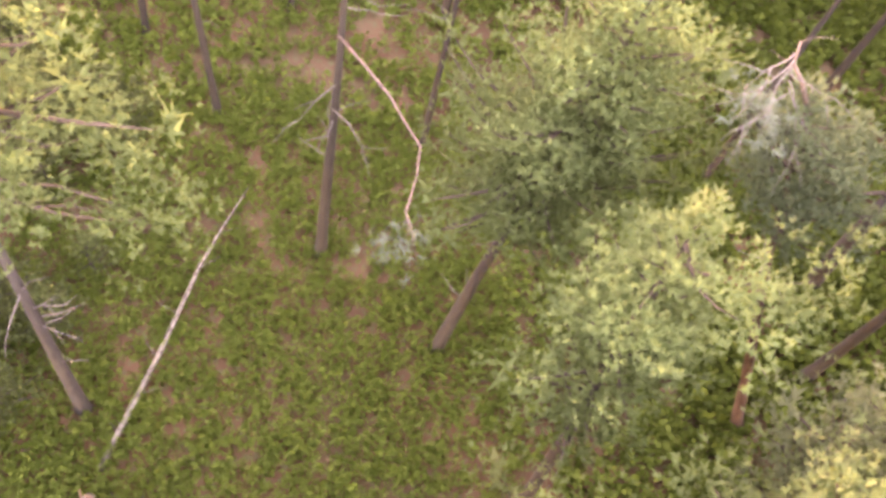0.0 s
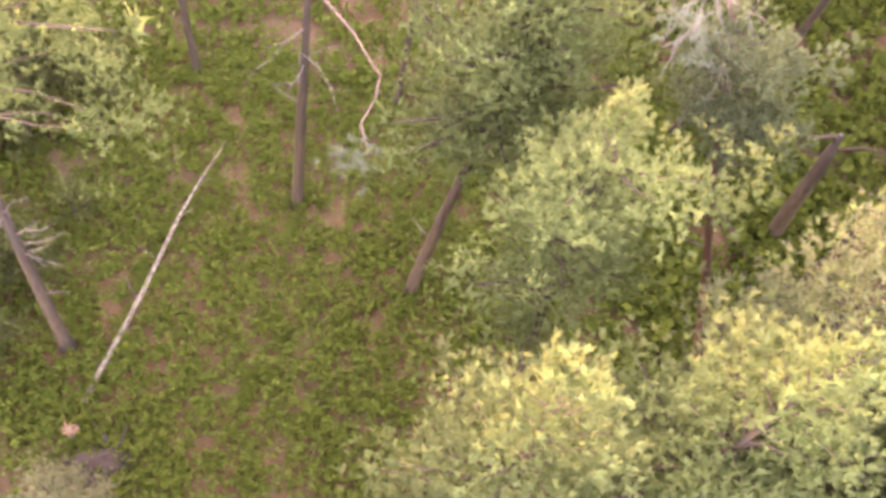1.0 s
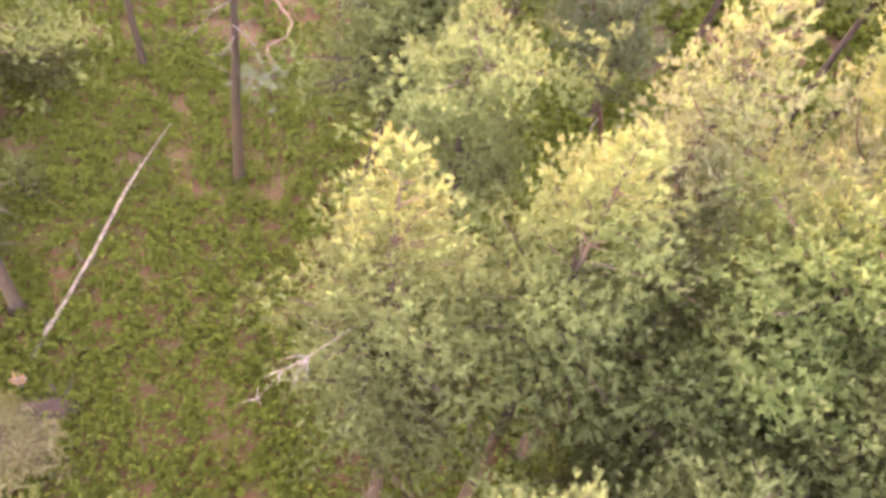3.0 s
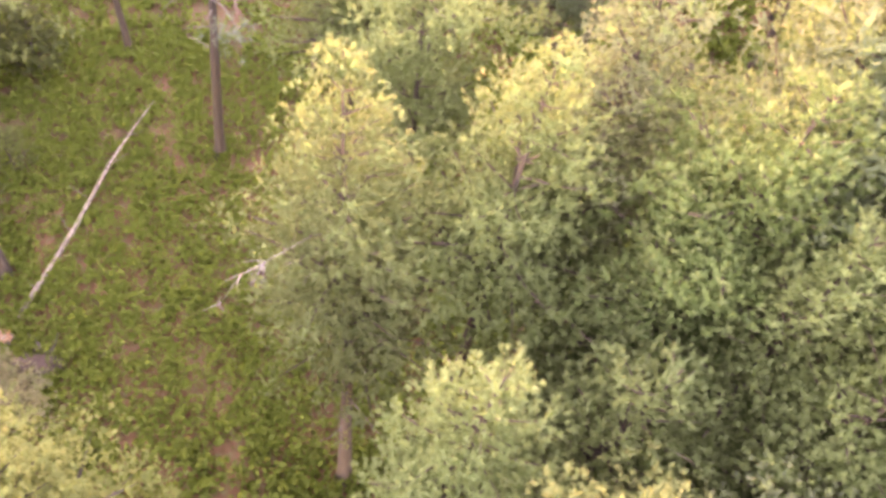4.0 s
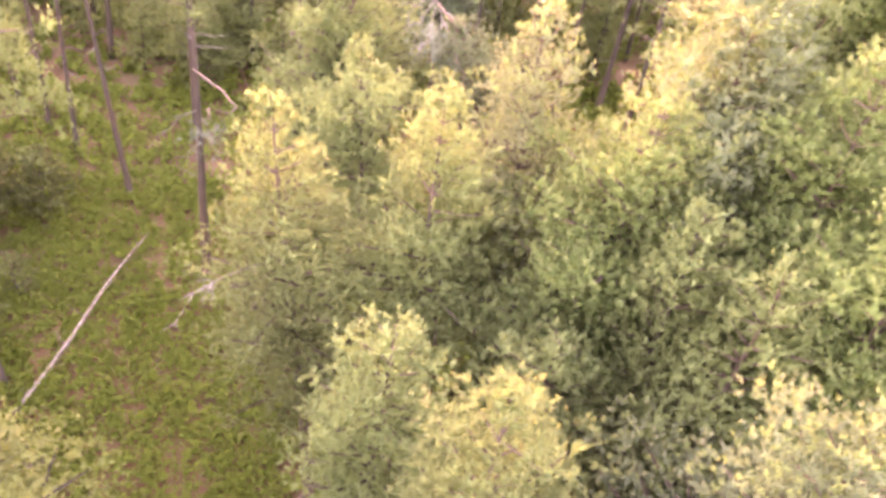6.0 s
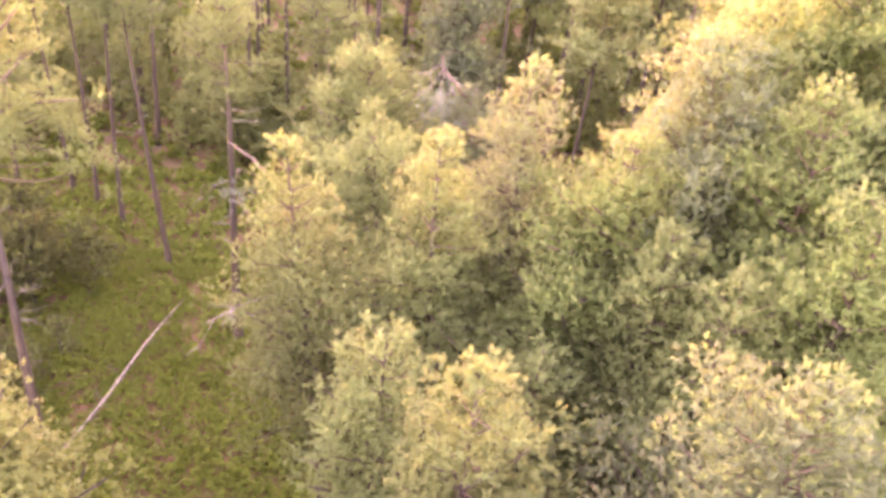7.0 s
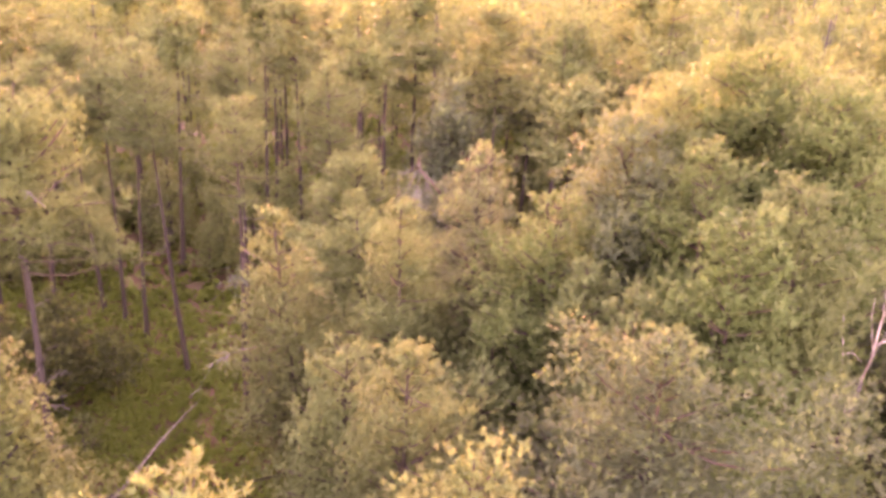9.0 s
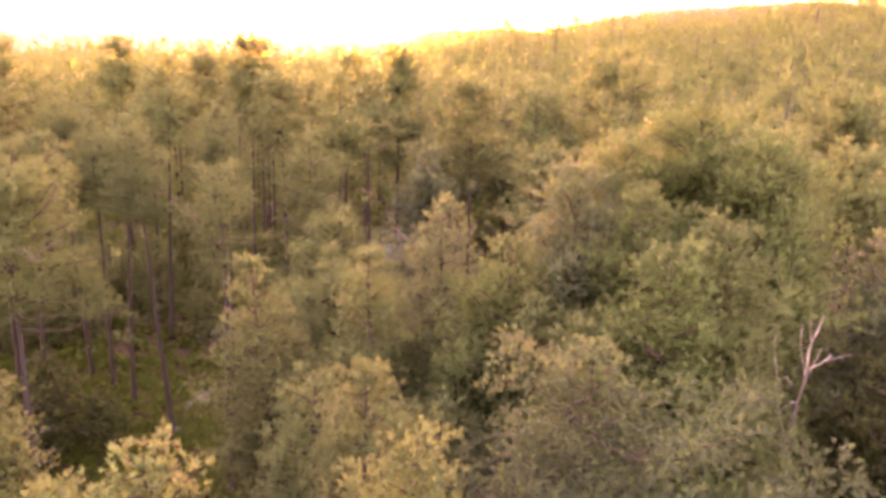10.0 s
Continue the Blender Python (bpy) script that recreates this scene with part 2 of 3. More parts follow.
def grow(seed, height, crown_base, radius, lean=(0.0, 0.0), girth=0.15, fine=1.0, top=0.62, dead=5, leaf=False, rise=1.0, skip=0.12, puff=1.0, extra=()):
    """One tree: its trunk, limbs and dead limbs as lists of points and radii, and its tufts as arrays. fine 1: close by; less: fewer, larger tufts."""
    rng = random.Random(seed)
    ph = rng.random() * 6.3
    if height > 6:
        height -= 0.33   # the top shoots stand above the last whorl

    def axis(z):
        u = z / height
        return Vector((lean[0] * u + 0.10 * math.sin(u * 4.2 + ph) * u, lean[1] * u + 0.08 * math.sin(u * 3.3 + ph * 1.7) * u, z))

    near = fine > 0.7
    steps = 16 if near else 7
    zs = [-0.25, 0.0, 0.18] + [height * (i / steps) for i in range(1, steps)] + [height - 0.05]
    stem = ([axis(max(z, 0)) + Vector((0, 0, min(z, 0))) for z in zs], [girth * (1.35 if z <= 0 else 1.12 if z < 0.3 else 1.0 - 0.95 * (z / height) ** 0.95) for z in zs])
    limbs, deads, P, W, S, E = [], [], [], [], [], []
    gap = 0.27 / max(fine, 0.5)

    def cushion(at, rl, az, u):
        """A rounded clump of needle tufts with a dense heart."""
        for k in range(3 if near else 2):
            d = Vector((rng.gauss(0, 1), rng.gauss(0, 1), rng.gauss(0, 0.6))).normalized()
            P.append(tuple(at + d * (0.22 * rl)))
            W.append((d.x, d.y, 0.6))
            S.append((0.4 if near else 0.6) * rl)
            E.append(False)
        for _ in range(int((21 if near else 7.0) * (0.6 if u < 0.3 else 1.0) * (rl / 0.3) ** 1.6 * fine ** 1.6) + (2 if near else 1)):
            d = Vector((rng.gauss(0, 1), rng.gauss(0, 1), rng.gauss(0.35, 0.8))).normalized()
            P.append(tuple(at + Vector((d.x, d.y, d.z * 0.72)) * (rl * rng.uniform(0.62, 1.0))))
            W.append(tuple(d * 0.75 + Vector((rng.gauss(0, 0.25), rng.gauss(0, 0.25), 0.5))))
            S.append(rng.uniform(0.055, 0.085) * (1.0 if near else 1.9) / fine ** 0.75)
            E.append(d.z > 0.15 and rng.random() < 0.10 + 0.45 * u)

    for ex, ey, ez, er in extra:   # single strong limbs that reach beyond the rest of the crown
        tip = Vector((ex, ey, ez))
        root = axis(ez - 0.25 * math.hypot(ex, ey))
        way = [root.lerp(tip, q) + Vector((0, 0, -0.22 * math.sin(3.14 * q))) for q in (0, 0.25, 0.5, 0.75, 1.0)]
        limbs.append((way, [0.03, 0.024, 0.018, 0.012, 0.006]))
        for k in range(int(16 * er / 0.5)):
            d = Vector((rng.gauss(0, 0.6), rng.gauss(0, 0.6), rng.gauss(0.1, 0.42))) * er
            at = tip + d if k % 3 else way[3].lerp(tip, rng.random()) + d * 0.7
            cushion(at, rng.uniform(0.16, 0.28), rng.random() * 6.28, 0.75)
    lopside = [rng.uniform(0.78, 1.2) for _ in range(7)]
    z = crown_base
    while z < height - 0.12:
        u = (z - crown_base) / (height - crown_base)
        prof = (0.7 + 0.3 * min(1.0, u / 0.25)) * (1 - u) ** (top - 0.06)
        count = rng.choice((5, 5, 6)) if u < 0.8 else 4
        turn = rng.random() * 6.28
        for k in range(count):
            if rng.random() < skip * (1.6 - u):
                continue
            az = turn + 6.283 * k / count + rng.gauss(0, 0.25)
            ln = max(0.18, radius * prof * rng.uniform(0.66, 1.12) * lopside[int(az / 6.283 * 7) % 7])
            el = radians(rise * (2 + 30 * u ** 1.5) + rng.gauss(0, 9))
            way = Vector((math.cos(az) * math.cos(el), math.sin(az) * math.cos(el), math.sin(el)))
            pts = bent(axis(z), way, ln, 4, rng, 0.34, 0.12)
            r = 0.009 + 0.014 * ln
            limbs.append((pts, [r, r * 0.85, r * 0.65, r * 0.45, 0.004]))
            across = (pts[-1] - pts[0]).cross(Vector((0, 0, 1))).normalized()
            clumps = [(pts[-1], 1.0)]
            if ln > 0.42:
                clumps.append((pts[3].lerp(pts[2], rng.random()), 0.9))
            if ln > 0.75:
                clumps += [(pts[2] + across * (sgn * ln * rng.uniform(0.16, 0.34)) + Vector((0, 0, rng.gauss(0.02, 0.07))), 0.95) for sgn in (-1, 1)]
            if ln > 1.3:
                clumps += [(pts[1].lerp(pts[2], rng.random()) + Vector((0, 0, 0.08)), 0.85)]
                clumps += [(pts[1] + across * (sgn * ln * rng.uniform(0.10, 0.24)) + Vector((0, 0, rng.gauss(0.0, 0.07))), 0.8) for sgn in (-1, 1)]
            for at, share in clumps:
                rl = puff * share * min(0.46, 0.12 + 0.19 * ln) * rng.uniform(0.75, 1.25)
                if near and ln > 1.0:
                    limbs.append(([pts[2], pts[2].lerp(at, 0.55) + Vector((0, 0, 0.02)), at], [0.009, 0.006, 0.003]))
                cushion(at, rl, az, u)
            P.append(tuple(pts[-1]))
            W.append(tuple((pts[-1] - pts[-2]).normalized() + Vector((0, 0, 0.5))))
            S.append(rng.uniform(0.10, 0.14) / fine ** 0.7)
            E.append(True)
        mid = min(0.55, 0.16 + 0.2 * radius * prof)
        for _ in range(int((12 if near else 4.6) * (mid / 0.3) ** 1.6 * fine ** 1.6 * (2.0 if u > 0.75 else 1.0)) + 2):
            d = Vector((rng.gauss(0, 1), rng.gauss(0, 1), rng.gauss(0.2, 0.6))).normalized()
            P.append(tuple(axis(z) + Vector((d.x, d.y, d.z * 0.6)) * (mid * rng.uniform(0.4, 1.0))))
            W.append(tuple(d * 0.75 + Vector((rng.gauss(0, 0.25), rng.gauss(0, 0.25), 0.5))))
            S.append(rng.uniform(0.07, 0.105) * (1.0 if near else 1.8) / fine ** 0.75)
            E.append(d.z > 0.15 and rng.random() < 0.10 + 0.45 * u)
        z += gap * rng.uniform(0.7, 1.2)
    for k in range(7):
        P.append(tuple(axis(height - 0.16) + Vector((rng.gauss(0, 0.07), rng.gauss(0, 0.07), rng.uniform(-0.2, 0.0)))))
        W.append((rng.gauss(0, 0.22), rng.gauss(0, 0.22), 1.0))
        S.append(0.15 / fine ** 0.5)
        E.append(True)
    for k in range(dead):
        zz = crown_base * rng.uniform(0.35, 1.05)
        az = rng.random() * 6.28
        deads.append((bent(axis(zz), (math.cos(az), math.sin(az), rng.uniform(-0.2, 0.25)), rng.uniform(0.4, 1.2), 5, rng, 0.0, 0.2), [0.018, 0.014, 0.011, 0.008, 0.006, 0.003]))
    blades = 6 if leaf else 5
    width = 0.04 if leaf else 0.05 if near else 0.045
    return stem, limbs, deads, (np.array(P), np.array(W), np.array(S), np.array(E), blades, width)


def tree(name, x, y, label, category="pine tree", group="pines of the wood", needles=None, shoots=None, bark=None, limb_bark=None, leaf=False, **kw):
    """A tree that stands on the ground at x, y: trunk, each limb, each dead limb, the needles and the young shoots."""
    stem, limbs, deads, (P, W, S, E, blades, width) = grow(leaf=leaf, **kw)
    near = kw.get("fine", 1.0) > 0.7
    ob = thing(name, (x, y, 0), label, category, group)
    t = Tubes(10 if near else 6)
    t.add(*stem, 0.16, random.Random(kw["seed"]))
    part("trunk", t.mesh("trunk", bark or BARK), ob)
    if near:
        twigs = Tubes(3)
        for pts, radii in limbs:
            if len(pts) == 3:
                twigs.add(pts, radii)
            else:
                part("branch", limb_mesh("branch", pts, radii, limb_bark or LIMB), ob)
        tagged(part("twig_work", twigs.mesh("twig_work", limb_bark or LIMB), ob), kind="stuff")
    else:
        t = Tubes(3)
        for pts, radii in limbs:
            t.add(pts[::2], radii[::2])
        tagged(part("limb_work", t.mesh("limb_work", limb_bark or LIMB), ob), kind="stuff")
    for pts, radii in deads:
        part("dead_branch", limb_mesh("dead_branch", pts, radii, DEAD, 4), ob, "bare bleached dead branch")
    tagged(part("crown", mesh_of("crown", *brush(P[~E], W[~E], S[~E], blades, width, kw["seed"], leaf), needles or NEEDLE), ob), kind="stuff")
    tagged(part("new_growth", mesh_of("new_growth", *brush(P[E], W[E], S[E], blades, width, kw["seed"] + 1, leaf, 0.75), shoots or SHOOT), ob, "pale yellow-green upright shoots"), kind="stuff")
    return ob


# ---------------------------------------------------------------- ground
def land(x, y):
    """Height of the forest floor: almost level, rising far off."""
    d = math.hypot(x - 3, y - 4)
    h = 0.10 * noise.noise((x * 0.22, y * 0.22, 3.0)) * min(1.0, d / 4 + 0.3)
    far = max(0.0, d - 45)
    return h + min(far, 60) * 0.10 * (1.0 + noise.noise((x * 0.012, y * 0.012, 7.0))) * (1.0 + 1.5 * math.tanh((x - 16) / 15))


def ground_sheet():
    n = 150
    us = np.linspace(-1, 1, n)
    ax = 1800 * np.sinh(7.0 * us) / math.sinh(7.0)
    verts = [(3 + a, 5 + b, land(3 + a, 5 + b)) for b in ax for a in ax]
    faces = [(j * n + i, j * n + i + 1, (j + 1) * n + i + 1, (j + 1) * n + i) for j in range(n - 1) for i in range(n - 1)]
    tagged(new("ground", mesh_of("ground", verts, faces, EARTH, True)), "forest floor of brown needle litter and moss", "ground", kind="structure")


ground_sheet()


def bilberries(name, count, box, blades, size, width, seed, label):
    """Low shrubs in patches with bare litter between."""
    rng = random.Random(seed)
    P, W, S = [], [], []
    made = 0
    while made < count:
        x, y = rng.uniform(box[0], box[1]), rng.uniform(box[2], box[3])
        m = 0.12 * noise.noise((x * 0.5, y * 0.5, 1.3)) + 0.5 * noise.noise((x * 2.3, y * 2.3, 5.0)) + 0.7 * noise.noise((x * 5.0, y * 5.0, 8.0))
        if m < rng.uniform(-0.26, 0.12):
            made += 0.3
            continue
        made += 1
        for k in range(rng.randint(4, 7)):
            a, r = rng.random() * 6.28, rng.uniform(0.02, 0.14)
            px, py = x + r * math.cos(a), y + r * math.sin(a)
            P.append((px, py, land(px, py) + rng.uniform(0.05, 0.26)))
            W.append((math.cos(a) * rng.uniform(0.2, 1.1), math.sin(a) * rng.uniform(0.2, 1.1), rng.uniform(0.25, 0.9)))
            S.append(size * rng.uniform(0.7, 1.3))
    v, f = brush(np.array(P), np.array(W), np.array(S), blades, width, seed, True)
    tagged(new(name, mesh_of(name, v, f, BERRY)), label, "shrub", kind="stuff")


bilberries("bilberry_shrubs", 7600, (-6.8, 4.2, 1.5, 14.5), 6, 0.13, 0.027, 11, "low bright green bilberry shrubs on brown litter")
bilberries("outer_undergrowth", 2000, (-10.0, 7.5, -3.0, 1.6), 4, 0.22, 0.034, 16, "low green bilberry shrubs at the edge of the clearing")
bilberries("side_undergrowth", 1500, (-13.0, -6.7, 1.0, 16.0), 5, 0.24, 0.034, 17, "low green bilberry shrubs under the pines")
bilberries("shaded_shrubs", 1500, (4.1, 9.5, 1.5, 14.5), 5, 0.2, 0.034, 18, "low dull green shrubs in the shade of the pines")
bilberries("dark_undergrowth", 2600, (8.5, 27.0, 6.5, 24.0), 5, 0.32, 0.042, 20, "dark green undergrowth below leaning trunks")
bilberries("trunk_undergrowth", 2000, (-14.0, 9.0, 14.3, 21.0), 5, 0.2, 0.036, 19, "low green bilberry shrubs between thin trunks")
bilberries("distant_undergrowth", 3200, (-28.0, 30.0, 20.0, 42.0), 4, 0.36, 0.055, 12, "low green undergrowth between far trunks")
bilberries("shade_undergrowth", 900, (7.4, 14.0, -4.0, 14.5), 5, 0.3, 0.04, 14, "sparse undergrowth in the shade of the pines")
bilberries("rear_undergrowth", 4400, (-16.0, 24.0, -26.0, -2.5), 3, 0.36, 0.055, 15, "low green undergrowth below the pines")
bilberries("far_undergrowth", 1800, (-55.0, 50.0, 38.0, 95.0), 4, 0.8, 0.06, 13, "green undergrowth deep in the wood")

# ---------------------------------------------------------------- the pines that the camera passes
PINE = "slender Scots pine with an orange upper trunk"
tree("pine_tree", 4.1, 4.15, "bushy blue-green Scots pine with upright pale shoots", fine=0.9, puff=1.2, skip=0.2, seed=1, height=10.5, crown_base=5.6, radius=2.0, lean=(-0.5, 0.35), top=1.0, extra=((0.85, 0.0, 9.4, 0.55), (-1.25, -0.65, 9.35, 0.6), (-0.3, -0.7, 9.7, 0.5)))
gold_pine = tree("pine_tree", 3.1, 1.07, "yellow-tinged Scots pine with a narrow pointed crown", fine=0.9, puff=1.15, seed=102, height=11.3, crown_base=5.6, radius=2.0, lean=(-0.7, -0.05), needles=NEEDLE_GOLD, top=0.95)
tree("pine_tree", 4.75, 1.2, "dense green Scots pine with bright shoots at its top", fine=0.9, puff=1.2, skip=0.2, seed=3, height=11.4, crown_base=6.6, radius=2.35, lean=(-0.2, 0.0), top=1.05)
tree("pine_tree", 6.3, 2.6, "grey-tinged Scots pine with sparse dry needles", fine=0.9, seed=4, height=12.1, crown_base=6.0, radius=1.8, lean=(-0.3, -0.1), needles=NEEDLE_GREY)
tree("pine_tree", 7.0, 0.5, "fresh green Scots pine with a broad crown", fine=0.9, seed=5, height=11.75, crown_base=5.6, radius=2.2, needles=NEEDLE_FRESH)
tree("pine_tree", 7.35, -0.75, PINE, fine=0.9, seed=6, height=11.1, crown_base=5.5, radius=1.6)
tree("pine_tree", 3.8, -1.95, "small green Scots pine with a round top", fine=1.1, seed=7, height=10.25, crown_base=6.2, radius=1.35)
tree("pine_tree", 4.7, -3.45, "yellow-green Scots pine with a broad tufted crown", fine=1.06, puff=1.2, skip=0.2, seed=8, height=11.05, crown_base=5.0, radius=2.4, needles=NEEDLE_GOLD, top=0.9)
tree("pine_tree", 7.75, -4.3, "grey-green Scots pine with many upright shoots", fine=1.06, puff=1.08, skip=0.14, seed=9, height=11.75, crown_base=4.8, radius=3.1, lean=(-0.4, -0.15), needles=NEEDLE_BLUE, top=0.85, extra=((-1.15, -0.1, 11.0, 0.45), (1.5, -0.6, 10.5, 0.7), (2.5, -0.5, 9.6, 0.7), (0.6, -1.3, 10.6, 0.6)))
tree("pine_tree", 5.7, -1.5, "low green Scots pine among taller ones", fine=0.9, seed=10, height=9.7, crown_base=4.5, radius=1.9)
tree("pine_tree", 6.1, 0.1, "low Scots pine among taller ones", fine=0.9, seed=11, height=9.6, crown_base=4.5, radius=1.7)
tree("pine_tree", 7.8, -2.0, PINE, fine=0.9, seed=12, height=11.2, crown_base=5.0, radius=2.0)
tree("pine_tree", 9.45, 0.0, "tall fresh green Scots pine with a tufted top", fine=0.85, puff=1.3, skip=0.26, seed=13, height=12.8, crown_base=5.8, radius=2.2, needles=NEEDLE_FRESH)
tree("pine_tree", 9.25, -1.95, "green Scots pine with a tufted crown", fine=0.85, puff=1.3, skip=0.26, seed=14, height=12.4, crown_base=5.4, radius=2.1, needles=NEEDLE_FRESH)
tree("pine_tree", 10.45, -1.25, PINE, fine=0.85, puff=1.3, skip=0.26, seed=15, height=12.6, crown_base=5.4, radius=2.0)
tree("pine_tree", 8.55, 1.6, "wide Scots pine with dull green needles", fine=0.85, puff=1.3, skip=0.26, seed=16, height=12.9, crown_base=6.0, radius=2.6, needles=NEEDLE_BLUE)
tree("pine_tree", 9.7, 2.9, PINE, fine=0.85, puff=1.3, skip=0.26, seed=17, height=13.5, crown_base=6.3, radius=2.4)
tree("pine_tree", 5.25, -6.2, "yellow-green Scots pine with a narrow tufted top", fine=1.1, seed=18, height=11.55, crown_base=5.5, radius=2.0, needles=NEEDLE_GOLD)
tree("pine_tree", 2.85, -7.1, "golden-lit Scots pine with a tufted top", fine=1.1, seed=19, height=11.9, crown_base=5.5, radius=1.9, needles=NEEDLE_GOLD)
tree("pine_tree", 1.83, -6.6, "yellow-green Scots pine with a round tufted top", fine=1.1, puff=1.15, skip=0.2, seed=68, height=11.3, crown_base=5.5, radius=1.7, needles=NEEDLE_GOLD, top=0.7)
tree("pine_tree", 4.25, -9.8, "yellow-green Scots pine with a slim top", fine=1.2, seed=20, height=12.85, crown_base=6.5, radius=1.3, needles=NEEDLE_GOLD)
tree("birch_tree", -0.95, -2.4, "broad birch with yellow-green leaves", "birch tree", "birches of the wood", fine=1.05, seed=21, height=9.9, crown_base=3.0, radius=2.1, needles=LEAF, shoots=LEAF, leaf=True, top=0.5, bark=BIRCH, limb_bark=GREYBARK)
# round the clearing
grey_pine = tree("pine_tree", -4.55, 5.87, "leaning Scots pine with a grey trunk and dead side twigs", fine=0.9, seed=22, height=12.0, crown_base=8.5, radius=2.9, extra=((2.6, -1.0, 8.3, 0.7), (2.1, -0.3, 8.9, 0.6), (1.6, -1.6, 9.2, 0.6), (0.75, -0.75, 8.3, 0.5)), lean=(0.35, -0.4), girth=0.135, dead=7, bark=GREYBARK, top=0.5, skip=0.3)
bare_pine = tree("pine_tree", -0.25, 10.0, "straight Scots pine with a bare grey-brown trunk", fine=0.9, seed=23, height=11.5, crown_base=8.0, radius=1.7, lean=(0.05, 0.0), girth=0.145, skip=0.42, dead=9)
tree("pine_tree", 2.52, 7.75, "leaning Scots pine with a thick grey-brown trunk", fine=0.9, seed=24, height=10.6, crown_base=5.4, radius=2.4, lean=(0.8, -0.3), girth=0.155)
red_pine = tree("pine_tree", 9.4, 6.4, "leaning Scots pine with a reddish trunk and bluish needles", fine=0.9, seed=25, height=10.2, crown_base=7.2, radius=1.5, lean=(-4.05, 0.2), girth=0.14, extra=((-2.75, 0.1, 9.1, 0.6), (-3.0, -0.5, 8.4, 0.55), (-3.9, -0.5, 8.7, 0.4)), bark=RED_BARK, dead=8, shoots=NEEDLE_BLUE, needles=NEEDLE_BLUE)
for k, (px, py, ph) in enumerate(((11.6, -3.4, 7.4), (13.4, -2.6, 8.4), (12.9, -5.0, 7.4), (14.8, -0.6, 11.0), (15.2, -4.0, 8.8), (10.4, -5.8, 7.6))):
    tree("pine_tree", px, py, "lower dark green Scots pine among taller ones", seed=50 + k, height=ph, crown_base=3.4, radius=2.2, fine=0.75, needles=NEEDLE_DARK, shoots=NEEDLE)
THIN = "thin Scots pine with a long bare trunk"
tree("pine_tree", -3.2, 13.95, THIN, fine=0.75, seed=26, height=12.0, crown_base=8.3, radius=2.0, lean=(-0.9, 0.0), girth=0.11)
tree("pine_tree", -5.5, 16.5, THIN, fine=0.75, seed=27, height=12.2, crown_base=8.4, radius=2.0, lean=(0.4, 0.0), girth=0.10)
tree("pine_tree", -6.75, 17.8, THIN, fine=0.75, seed=28, height=12.0, crown_base=8.0, radius=2.0, girth=0.10)
tree("pine_tree", -8.0, 18.9, THIN, fine=0.75, seed=29, height=12.4, crown_base=8.2, radius=2.0, lean=(-0.6, 0.0), girth=0.10)
tree("pine_tree", -10.4, 15.2, "Scots pine with a stout dark trunk", fine=0.75, seed=30, height=12.6, crown_base=8.0, radius=2.5, lean=(0.5, 0.0), girth=0.18)
tree("pine_tree", -8.2, 14.6, THIN, fine=0.75, seed=36, height=11.6, crown_base=8.0, radius=1.6, lean=(0.8, 0.0), girth=0.12)
tree("pine_tree", 2.1, 13.6, THIN, fine=0.75, seed=31, height=12.0, crown_base=8.0, radius=2.0, girth=0.10)
tree("pine_tree", -1.8, 18.2, THIN, fine=0.75, seed=32, height=12.3, crown_base=8.5, radius=2.0, girth=0.10)
tree("pine_tree", 11.3, 7.6, PINE, fine=0.75, seed=33, height=13.0, crown_base=8.8, radius=2.1, girth=0.16)
tree("pine_tree", 11.5, 3.5, "tall rounded Scots pine", fine=0.85, puff=1.3, skip=0.26, seed=34, height=13.9, crown_base=6.5, radius=2.8, girth=0.17, top=0.5, needles=NEEDLE_FRESH)
tree("pine_tree", 12.0, 1.4, "tall rounded Scots pine", fine=0.85, puff=1.3, skip=0.26, seed=35, height=13.6, crown_base=6.5, radius=2.4, girth=0.17, top=0.5, needles=NEEDLE_FRESH)


# ---------------------------------------------------------------- dead wood
def branch_on(tree_ob, name, pts, r0, r1, mat, label, twigs=0, seed=0, reach=1.0):
    """A limb of its own shape on a tree, from places in the world."""
    rng = random.Random(seed)
    base = Vector(tree_ob.location)
    pts = [Vector(p) - base for p in pts]
    n = len(pts) - 1
    t = Tubes(6)
    t.add(pts, [r0 + (r1 - r0) * i / n for i in range(n + 1)])
    limb = part(name, t.mesh(name, mat), tree_ob, label)
    for k in range(twigs):
        i = rng.randint(max(1, n // 2), n)
        tw = bent(pts[i], (pts[i] - pts[i - 1]).normalized() + Vector((rng.gauss(0, 0.6), rng.gauss(0, 0.6), rng.gauss(-0.2, 0.4))), reach * rng.uniform(0.3, 0.7), 4, rng, -0.3, 0.2)
        part("twig", limb_mesh("twig", tw, [0.007, 0.006, 0.005, 0.004, 0.002], mat, 4), limb)
    return limb


branch_on(bare_pine, "dead_branch", [(-0.22, 9.95, 6.7), (0.3, 9.2, 6.75), (0.66, 8.5, 6.93), (0.89, 8.0, 6.95), (1.11, 7.3, 7.22), (1.04, 6.6, 7.44), (0.82, 5.4, 8.2)], 0.028, 0.010, TAN_WOOD, "long crooked weathered dead branch", 3, 3)
branch_on(bare_pine, "dead_branch", [(-0.22, 9.9, 5.0), (0.1, 9.5, 5.1), (0.35, 9.2, 4.9)], 0.02, 0.006, DEAD, "short bleached dead branch", 3, 5)
branch_on(bare_pine, "dead_branch", [(-0.22, 9.9, 5.6), (-0.5, 9.4, 5.7), (-0.75, 9.1, 5.5)], 0.02, 0.006, DEAD, "short bleached dead branch", 3, 6)
